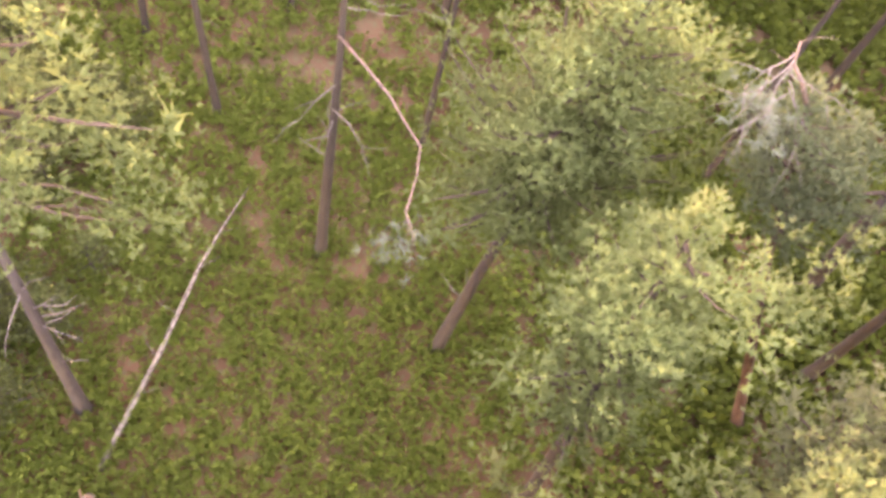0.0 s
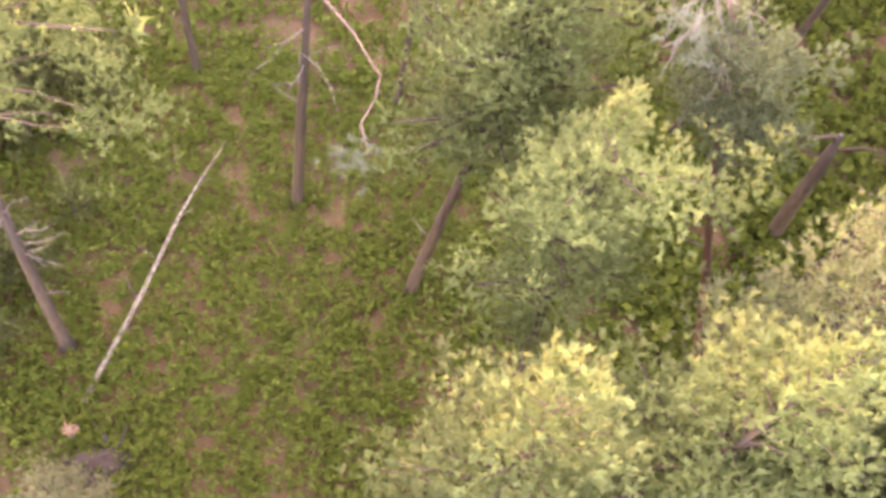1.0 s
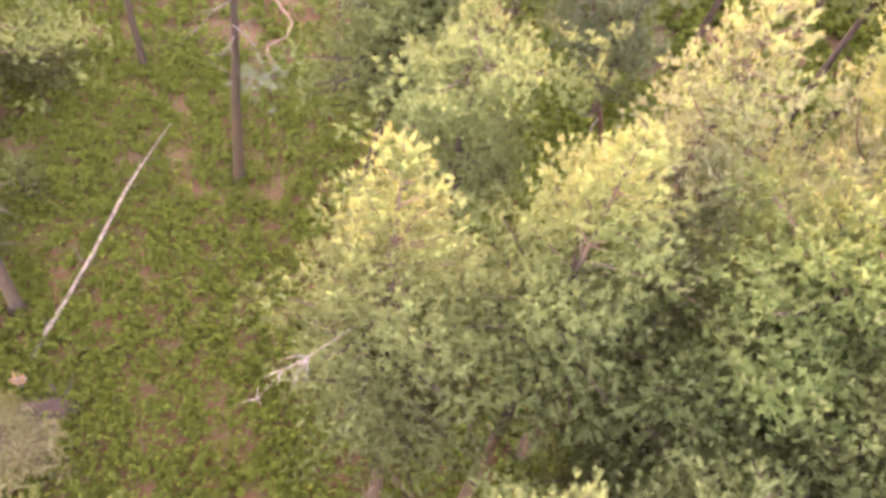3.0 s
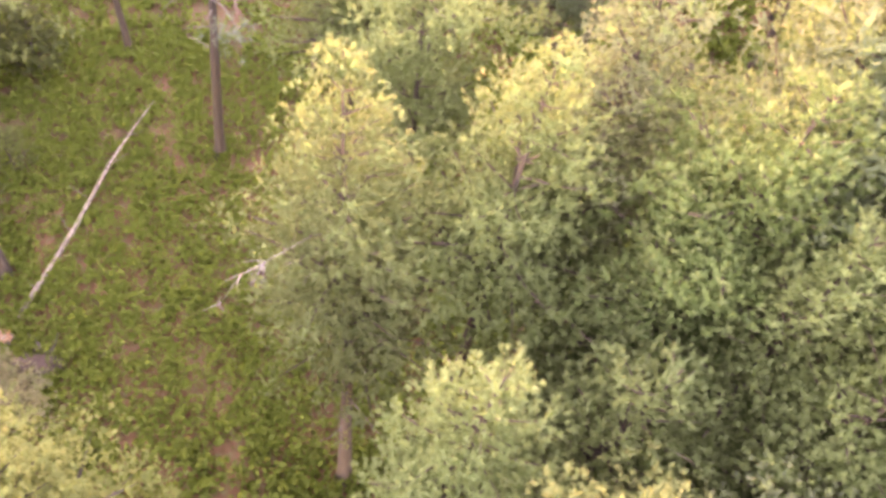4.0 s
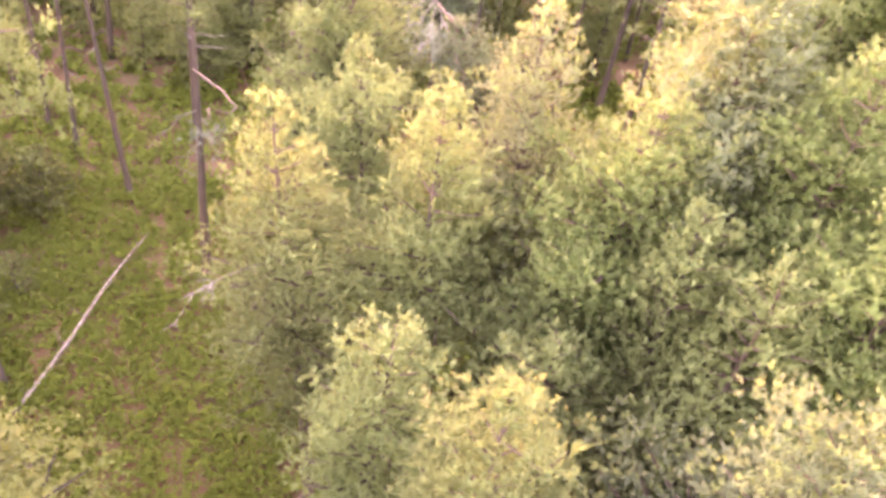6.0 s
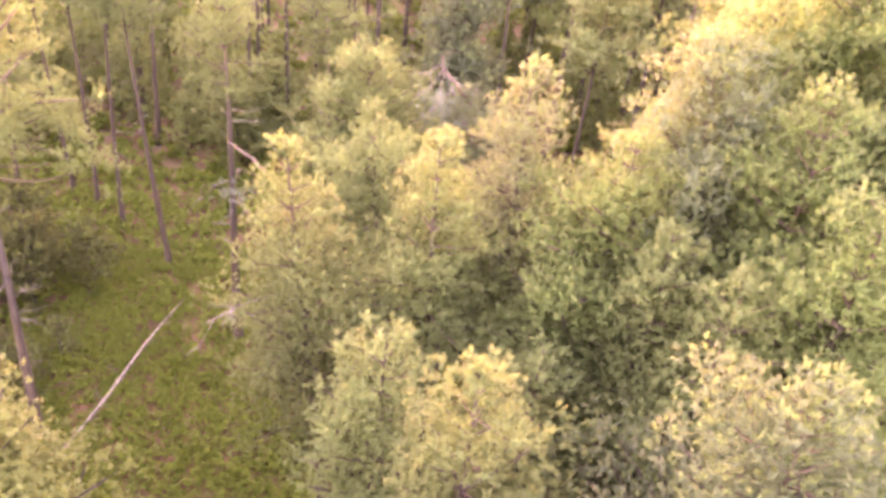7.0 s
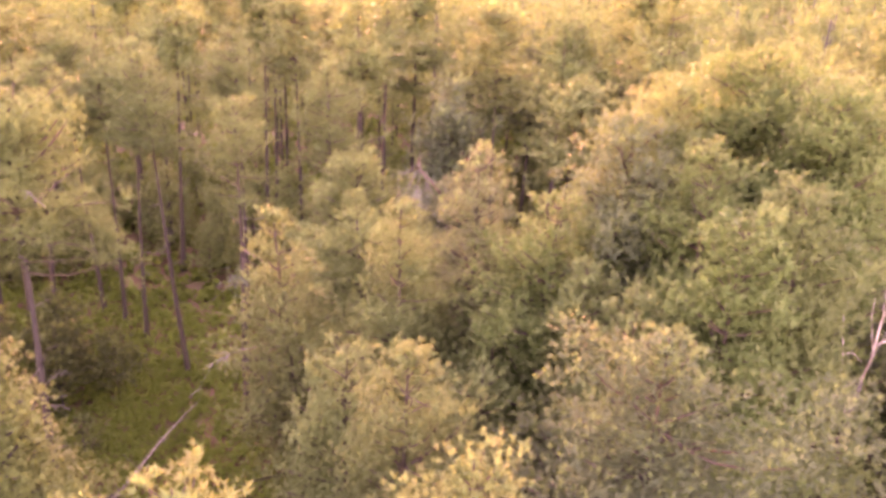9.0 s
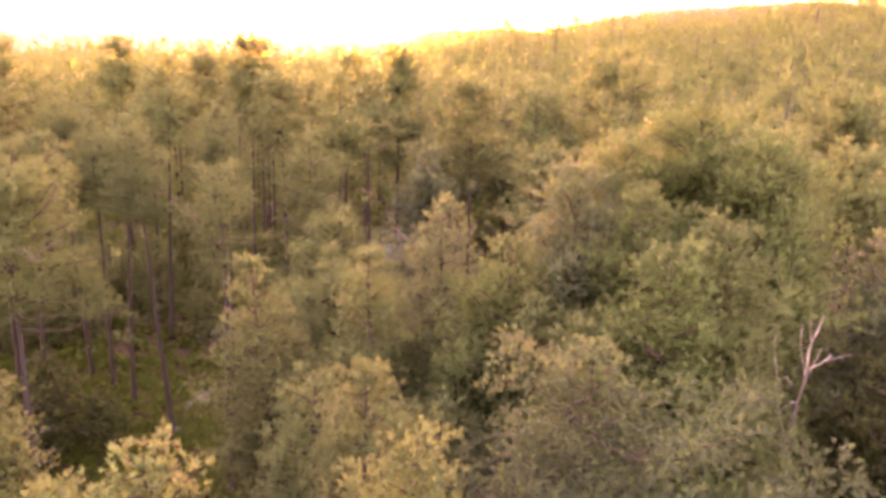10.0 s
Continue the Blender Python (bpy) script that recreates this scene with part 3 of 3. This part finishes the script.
branch_on(gold_pine, "dead_branch", [(2.62, 1.07, 8.2), (2.1, 0.6, 8.5), (1.63, 0.2, 8.53), (1.37, 0.1, 8.4), (1.12, 0.0, 7.93)], 0.007, 0.003, DEAD, "bleached drooping dead branch", 12, 7, 0.5)
branch_on(gold_pine, "dead_branch", [(2.66, 1.05, 8.5), (2.5, 0.75, 8.58), (2.23, 0.6, 7.97)], 0.009, 0.003, DEAD, "bleached drooping dead branch", 5, 8, 0.5)
branch_on(grey_pine, "bare_limb", [(-4.35, 5.5, 8.3), (-3.8, 5.2, 8.5), (-3.33, 5.0, 8.56), (-2.88, 5.0, 8.6), (-2.35, 5.0, 8.38)], 0.032, 0.012, LIMB, "orange-barked bare limb", 3, 9)
branch_on(grey_pine, "bare_limb", [(-4.35, 5.5, 7.9), (-3.9, 5.2, 8.05), (-3.44, 5.0, 8.14), (-2.78, 5.0, 8.26), (-2.3, 5.0, 8.1)], 0.02, 0.007, LIMB, "orange-barked bare limb", 3, 10)
branch_on(grey_pine, "dead_branch", [(-4.3, 5.5, 9.5), (-3.92, 5.1, 9.75), (-3.65, 5.0, 9.66), (-3.42, 5.0, 9.46)], 0.022, 0.008, DEAD, "pale curled dead branch", 3, 11)
branch_on(grey_pine, "dead_branch", [(-4.38, 5.69, 4.4), (-4.1, 5.6, 4.75), (-3.85, 5.55, 4.85), (-3.65, 5.5, 5.05)], 0.016, 0.005, DEAD, "short forked dead branch", 4, 51, 0.6)
branch_on(grey_pine, "dead_branch", [(-4.40, 5.71, 3.9), (-4.15, 5.6, 3.95), (-3.88, 5.5, 4.0)], 0.014, 0.005, DEAD, "short forked dead branch", 3, 52, 0.5)
branch_on(grey_pine, "dead_branch", [(-4.46, 5.77, 2.4), (-4.2, 5.7, 2.6), (-3.85, 5.65, 2.78)], 0.012, 0.004, DEAD, "short forked dead branch", 2, 53, 0.5)
branch_on(grey_pine, "dead_branch", [(-4.35, 5.67, 5.1), (-4.2, 5.55, 5.3), (-4.05, 5.5, 5.6)], 0.014, 0.005, DEAD, "short forked dead branch", 3, 54, 0.5)
branch_on(grey_pine, "dead_branch", [(-4.1, 5.3, 9.7), (-3.4, 4.3, 10.05), (-2.95, 3.5, 10.26), (-2.7, 3.2, 10.24), (-2.45, 3.05, 10.12)], 0.014, 0.006, DEAD, "pale curled dead branch", 2, 55)
branch_on(red_pine, "dead_top", [(5.6, 6.62, 9.4), (5.2, 6.6, 9.9), (4.95, 6.6, 10.15), (4.86, 6.6, 10.45)], 0.04, 0.012, TAN_WOOD, "bare dead leader", 2, 19)
rng_dead = random.Random(6)
for n, (way, size) in enumerate((((-0.9, -0.3, -0.15), 1.0), ((-0.5, -0.35, -0.6), 1.0), ((0.15, -0.45, -0.75), 1.3), ((0.95, -0.35, -0.2), 1.0), ((0.6, -0.45, -0.75), 1.5), ((0.9, -0.4, -0.55), 1.2), ((-0.9, -0.5, -0.5), 1.2))):
    start = Vector((4.88 + 0.04 * n, 6.58, 10.3 - 0.10 * n))
    branch_on(red_pine, "dead_branch", bent(start, way, size * 0.62, 6, rng_dead, -0.6, 0.24), 0.010, 0.003, DEAD, "bleached drooping dead branch", 3, 20 + n)


def lichen_on(tree_ob, centre, radius, count, seed):
    """Hanging grey lichen and dead needles round a dead limb."""
    rng = random.Random(seed)
    base = Vector(tree_ob.location)
    P, W, S = [], [], []
    for k in range(count):
        d = Vector((rng.gauss(0, 1), rng.gauss(0, 1), rng.gauss(0, 0.7))) * (0.5 * radius)
        P.append(tuple(Vector(centre) + d - base))
        W.append((rng.gauss(0, 0.5), rng.gauss(0, 0.5), -0.6))
        S.append(rng.uniform(0.10, 0.2))
    tagged(part("lichen", mesh_of("lichen", *brush(P, W, S, 9, 0.010, seed), LICHEN_PALE), tree_ob, "pale grey hanging lichen"), kind="stuff")


lichen_on(bare_pine, (0.80, 5.3, 7.75), 0.40, 34, 31)
lichen_on(red_pine, (5.0, 6.55, 9.45), 0.5, 80, 32)
lichen_on(red_pine, (5.35, 6.5, 9.15), 0.4, 30, 33)


def fallen_birch():
    ob = thing("fallen_birch", (-3.94, 4.65, 0), "fallen white birch stem lying over green shrubs", "fallen tree")
    t = Tubes(9)
    pts = [Vector(p) for p in ((0, -0.05, 0.10), (0.2, 0.7, 0.16), (0.42, 1.5, 0.2), (0.62, 2.3, 0.22), (0.85, 3.3, 0.3), (1.1, 4.4, 0.4), (1.42, 5.3, 0.55), (1.9, 6.5, 0.74))]
    t.add(pts, [0.066, 0.065, 0.062, 0.057, 0.05, 0.042, 0.032, 0.012], 0.12, random.Random(2))
    part("stem", t.mesh("stem", BIRCH), ob)
    rng = random.Random(8)
    for i in (1, 2, 3, 3, 4, 5, 6):
        part("broken_twig", limb_mesh("broken_twig", bent(pts[i], (rng.choice((-1, 1)) * rng.uniform(0.5, 1), rng.uniform(0, 0.8), rng.uniform(0.2, 0.8)), rng.uniform(0.3, 0.7), 3, rng), [0.014, 0.01, 0.007, 0.003], DEAD, 4), ob)


def birch_stump():
    ob = thing("birch_stump", (-3.98, 4.0, 0), "splintered birch stump with pale torn wood", "stump")
    rng = random.Random(4)
    t = Tubes(10)
    t.add([Vector((0, 0, -0.1)), Vector((0, 0, 0.08)), Vector((0.01, 0.02, 0.3))], [0.19, 0.15, 0.12], 0.2, rng)
    part("stump_body", t.mesh("stump_body", BIRCH), ob)
    for k in range(9):
        a = 6.28 * k / 9
        foot = Vector((0.085 * math.cos(a), 0.085 * math.sin(a), 0.26))
        tip = foot + Vector((rng.gauss(0, 0.12), rng.gauss(0, 0.12), rng.uniform(0.12, 0.42)))
        part("splinter", limb_mesh("splinter", [foot, foot.lerp(tip, 0.5), tip], [0.03, 0.022, 0.003], SPLINTER, 4), ob)


def dead_birch():
    ob = thing("dead_birch", (12.0, -0.9, 0), "dead white birch with a few bare upright branches", "dead tree")
    base = Vector((12.0, -0.9, 0))

    def piece(name, pts, r0, r1, label=""):
        n = len(pts) - 1
        part(name, limb_mesh(name, [Vector(p) - base for p in pts], [0.72 * (r0 + (r1 - r0) * i / n) for i in range(n + 1)], WHITE_BARK, 7), ob, label)

    part("trunk", limb_mesh("trunk", [Vector(p) - base for p in ((12.0, -0.9, -0.1), (12.1, -0.9, 3), (11.95, -0.95, 6), (12.0, -0.95, 7.8), (12.08, -0.95, 8.9))], [0.11, 0.09, 0.075, 0.06, 0.045], GREYBARK, 8), ob, "dark lower trunk")
    piece("upper_stem", [(12.08, -0.95, 8.89), (12.15, -0.95, 9.3), (12.16, -0.95, 9.62), (12.15, -0.95, 9.94), (12.18, -0.95, 10.12), (12.25, -0.95, 10.31), (12.31, -0.95, 10.56)], 0.034, 0.012)
    piece("branch", [(12.17, -0.95, 10.1), (12.12, -0.97, 10.22), (12.10, -0.98, 10.38), (12.07, -0.97, 10.53)], 0.016, 0.008)
    piece("branch", [(12.14, -0.95, 9.5), (12.08, -0.93, 9.73), (12.01, -0.9, 10.05), (11.99, -0.9, 10.38)], 0.014, 0.005)
    piece("branch", [(12.16, -0.95, 9.58), (12.28, -1.0, 9.67), (12.38, -1.03, 9.75), (12.5, -1.05, 9.9)], 0.021, 0.010)
    piece("branch", [(12.4, -1.03, 9.77), (12.53, -1.06, 9.82), (12.66, -1.08, 9.87), (12.84, -1.1, 9.94)], 0.012, 0.005)
    piece("branch", [(12.15, -0.95, 9.25), (12.23, -0.9, 9.38), (12.31, -0.88, 9.64), (12.43, -0.86, 9.95)], 0.014, 0.005)
    piece("branch", [(12.09, -0.95, 8.95), (11.97, -1.0, 8.98), (11.8, -1.05, 8.87), (11.6, -1.1, 8.79)], 0.016, 0.005)
    piece("side_stem", [(11.96, -0.95, 8.3), (11.85, -0.95, 8.6), (11.72, -0.95, 9.0), (11.66, -0.95, 9.44), (11.58, -0.95, 9.75), (11.52, -0.95, 10.05), (11.53, -0.95, 10.4)], 0.018, 0.008)
    piece("branch", [(11.66, -0.95, 9.4), (11.8, -1.0, 9.45), (11.95, -1.05, 9.3)], 0.011, 0.004)


def broken_trunk():
    ob = thing("broken_trunk", (12.3, 10.3, 0), "broken grey pine trunk with a bare orange limb", "dead tree")
    t = Tubes(9)
    t.add([Vector(p) for p in ((0, 0, -0.2), (-0.3, -0.1, 1.5), (-0.7, -0.3, 3.4), (-0.95, -0.38, 4.5))], [0.22, 0.18, 0.15, 0.06], 0.2, random.Random(3))
    part("trunk", t.mesh("trunk", GREYBARK), ob)
    part("branch", limb_mesh("branch", [(-0.8, -0.35, 4.1), (-1.1, -0.4, 4.45), (-1.6, -0.4, 4.3), (-2.0, -0.5, 4.5)], [0.06, 0.05, 0.04, 0.015], LIMB, 6), ob)
    part("branch", limb_mesh("branch", [(-0.75, -0.3, 3.9), (-0.3, -0.5, 4.3), (0.1, -0.6, 4.35)], [0.05, 0.035, 0.015], LIMB, 6), ob)


def root_mound():
    """Dark soil and roots turned up beside the stump."""
    rng = random.Random(12)
    ob = thing("root_mound", (-3.35, 3.45, 0), "dark mound of turned-up soil and roots beside the stump", "soil mound")
    verts, faces, n = [], [], 18
    for j in range(8):
        for i in range(n):
            a, q = 6.283 * i / n, j / 7
            rr = 0.55 * (1 - q * q * 0.9) * (1 + 0.28 * noise.noise((math.cos(a) * 1.7, math.sin(a) * 1.7, q * 2)))
            verts.append((rr * math.cos(a) * 1.2, rr * math.sin(a) * 0.85, -0.05 + 0.36 * q + 0.05 * rng.random()))
    for j in range(7):
        for i in range(n):
            faces.append((j * n + i, j * n + (i + 1) % n, (j + 1) * n + (i + 1) % n, (j + 1) * n + i))
    faces.append(tuple(7 * n + i for i in range(n)))
    part("soil", mesh_of("soil", verts, faces, SOIL, True), ob)
    for k in range(7):
        a = rng.random() * 6.28
        part("root", limb_mesh("root", bent((0.3 * math.cos(a), 0.3 * math.sin(a), 0.22), (math.cos(a), math.sin(a), rng.uniform(0, 0.7)), rng.uniform(0.4, 0.7), 4, rng, -0.2, 0.25), [0.04, 0.03, 0.02, 0.014, 0.006], GREYBARK, 5), ob)


root_mound()
fallen_birch()
birch_stump()
dead_birch()
broken_trunk()
# bushes at the edge of the clearing
tree("dry_bush", -3.5, 2.3, "grey dry lichen-covered bush", "bush", "bushes", seed=41, height=2.3, crown_base=0.15, radius=1.15, girth=0.04, needles=LICHEN, shoots=NEEDLE_GREY, dead=6, bark=GREYBARK, limb_bark=GREYBARK, top=0.5, rise=1.6)
for k, (bx, by, bh) in enumerate(((-5.4, 7.4, 1.7), (-6.2, 5.6, 2.2), (-5.0, 8.9, 1.3), (-6.6, 7.6, 2.4))):
    tree("dark_bush", bx, by, "dense dark green bush at the edge of the clearing", "bush", "bushes", seed=142 + k, height=bh, crown_base=0.12, radius=bh * 0.5, girth=0.03, needles=NEEDLE_DARK, shoots=NEEDLE, dead=2, fine=0.9, bark=GREYBARK, limb_bark=GREYBARK, top=0.5, rise=1.8)
for k, (bx, by, bh) in enumerate(((-6.6, 11.2, 3.0), (-7.4, 13.4, 3.2), (-8.8, 11.6, 3.4), (-5.3, 12.6, 2.2))):
    tree("leafy_bush", bx, by, "dark green leafy bush under the pines", "bush", "bushes", seed=44 + k, height=bh, crown_base=0.15, radius=bh * 0.55, girth=0.03, needles=NEEDLE_DARK, shoots=LEAF, leaf=True, dead=0, fine=0.62, bark=GREYBARK, limb_bark=GREYBARK, top=0.45, rise=1.5)


# ---------------------------------------------------------------- the wood around
saplings = [tree("young_pine", bx, by, "young bushy pine under the tall trunks", "young tree", "young pines", seed=90 + k, height=bh, crown_base=0.3, radius=bh * 0.36, girth=0.04, fine=0.55, dead=0, top=0.7) for k, (bx, by, bh) in enumerate(((-2.2, 22.0, 3.6), (4.5, 21.5, 4.2), (-9.5, 23.0, 3.2)))]


def wood():
    """Repeated pines, standing at random but apart, all round the clearing."""
    kinds = []
    for i, (h, r, needles) in enumerate(((12.5, 2.6, NEEDLE), (13.4, 2.8, NEEDLE), (12.0, 2.4, NEEDLE_BLUE), (13.0, 2.6, NEEDLE), (11.6, 2.4, NEEDLE_GOLD), (12.8, 3.0, NEEDLE))):
        kinds.append(tree("pine_tree", 0, 0, "Scots pine of the wood with a rounded green crown", seed=60 + i, height=h, crown_base=h * 0.5, radius=r, fine=0.55, girth=0.14, needles=needles, dead=2, top=0.48, puff=1.2, skip=0.22))
    slim = []
    for i, (h, r, needles) in enumerate(((13.0, 2.0, NEEDLE), (13.8, 2.2, NEEDLE), (12.6, 1.9, NEEDLE_GOLD))):
        slim.append(tree("pine_tree", 0, 0, "Scots pine of the wood with a long bare trunk", seed=80 + i, height=h, crown_base=h * 0.7, radius=r, fine=0.55, girth=0.13, needles=needles, dead=5, top=0.5, puff=1.15, skip=0.25))
    kinds += slim
    rng = random.Random(5)
    taken = [(o.location.x, o.location.y) for o in scene.objects if o.parent is None and o.type == "EMPTY" and o not in kinds]
    used, far = set(), []
    count = 0
    for n in range(14000):
        x, y = rng.uniform(-80, 96), rng.uniform(-34, 150)
        if -7.5 < x < 8.6 and -16 < y < 15 or -2.5 < x < 2.0 and 0 < y < 20 or -10 < x < -3 and 8 < y < 17 or -6.0 < x < 16.0 and -21 < y < -2.5:
            continue
        d = math.hypot(x - 4, y - 2)
        ahead = abs(x - 5) < 8 + 0.72 * (y + 14)
        if not ahead and d > 24 or y < -17:
            continue
        gap = 2.7 if d < 30 and x < 4 and y > 12 else 3.7 if 7 < y < 22 and 8 < x < 22 else 2.5 if d < 30 else 3.2 if d < 50 else 3.9 if d < 100 else 4.8
        if any((x - a) ** 2 + (y - b) ** 2 < gap * gap for a, b in taken):
            continue
        taken.append((x, y))
        size = rng.uniform(0.88, 1.1) * (0.92 if y < 0 else 1.0)
        if d > 36 or count > 230:
            far.append((x, y, size))
            continue
        count += 1
        src = slim[count % 3] if y > 12 and x < 4 or 7 < y < 22 and 8 < x < 22 else kinds[count % 6]
        m = pose(x, y, land(x, y) - 0.05, rng.gauss(0, 1.2), rng.gauss(0, 1.2), rng.uniform(0, 360)) @ Matrix.Diagonal((size, size, size, 1))
        if src.name in used:
            copy_thing(src, m)
        else:
            src.matrix_basis = m
            used.add(src.name)
    far_wood(far, rng)
    for k in range(80):
        bx, by = rng.uniform(-26, 24), rng.uniform(20.5, 34)
        src = saplings[k % 3]
        m = pose(bx, by, land(bx, by) - 0.03, 0, 0, rng.uniform(0, 360)) @ Matrix.Diagonal((*[rng.uniform(0.8, 1.4)] * 3, 1))
        copy_thing(src, m)


def far_wood(places, rng):
    """Pines too far to tell apart: crowns of large tufts on bent domes, and their trunks."""
    P, W, S = [], [], []
    stems = Tubes(4)
    for x, y, size in places:
        h, r = 13.2 * size, 3.1 * size * rng.uniform(0.8, 1.2)
        z0 = land(x, y)
        low = [(rng.gauss(0, 0.7) * r, rng.gauss(0, 0.7) * r, rng.uniform(0.6, h * 0.5), rng.uniform(0.9, 1.7)) for _ in range(6)]
        stems.add([Vector((x, y, z0 - 0.2)), Vector((x + rng.gauss(0, 0.2), y, z0 + h * 0.9))], [0.10, 0.04])
        lobes = [(rng.gauss(0, 0.42) * r, rng.gauss(0, 0.42) * r, h * rng.uniform(0.58, 0.86), r * rng.uniform(0.4, 0.65)) for _ in range(6)] + [(0, 0, h * 0.9, r * 0.42)]
        for lx, ly, lz, lr in lobes + low:
            for k in range(13):
                a, c = rng.random() * 6.28, rng.uniform(-0.5, 1.0)
                q = math.sqrt(max(0.0, 1 - c * c))
                way = Vector((q * math.cos(a), q * math.sin(a), c))
                P.append((x + lx + way.x * lr, y + ly + way.y * lr, z0 + lz + way.z * lr * 0.8))
                W.append((way.x * 0.6 + rng.gauss(0, 0.25), way.y * 0.6 + rng.gauss(0, 0.25), 0.5 + way.z * 0.5))
                S.append(rng.uniform(0.5, 0.85))
    v, f = brush(np.array(P), np.array(W), np.array(S), 5, 0.028, 99)
    ob = thing("far_wood", (0, 0, 0), "far pine wood in the evening light", "wood", kind="stuff")
    tagged(part("crowns", mesh_of("crowns", v, f, NEEDLE_FAR), ob), kind="stuff")
    tagged(part("trunks", stems.mesh("trunks", GREYBARK), ob), kind="stuff")


wood()
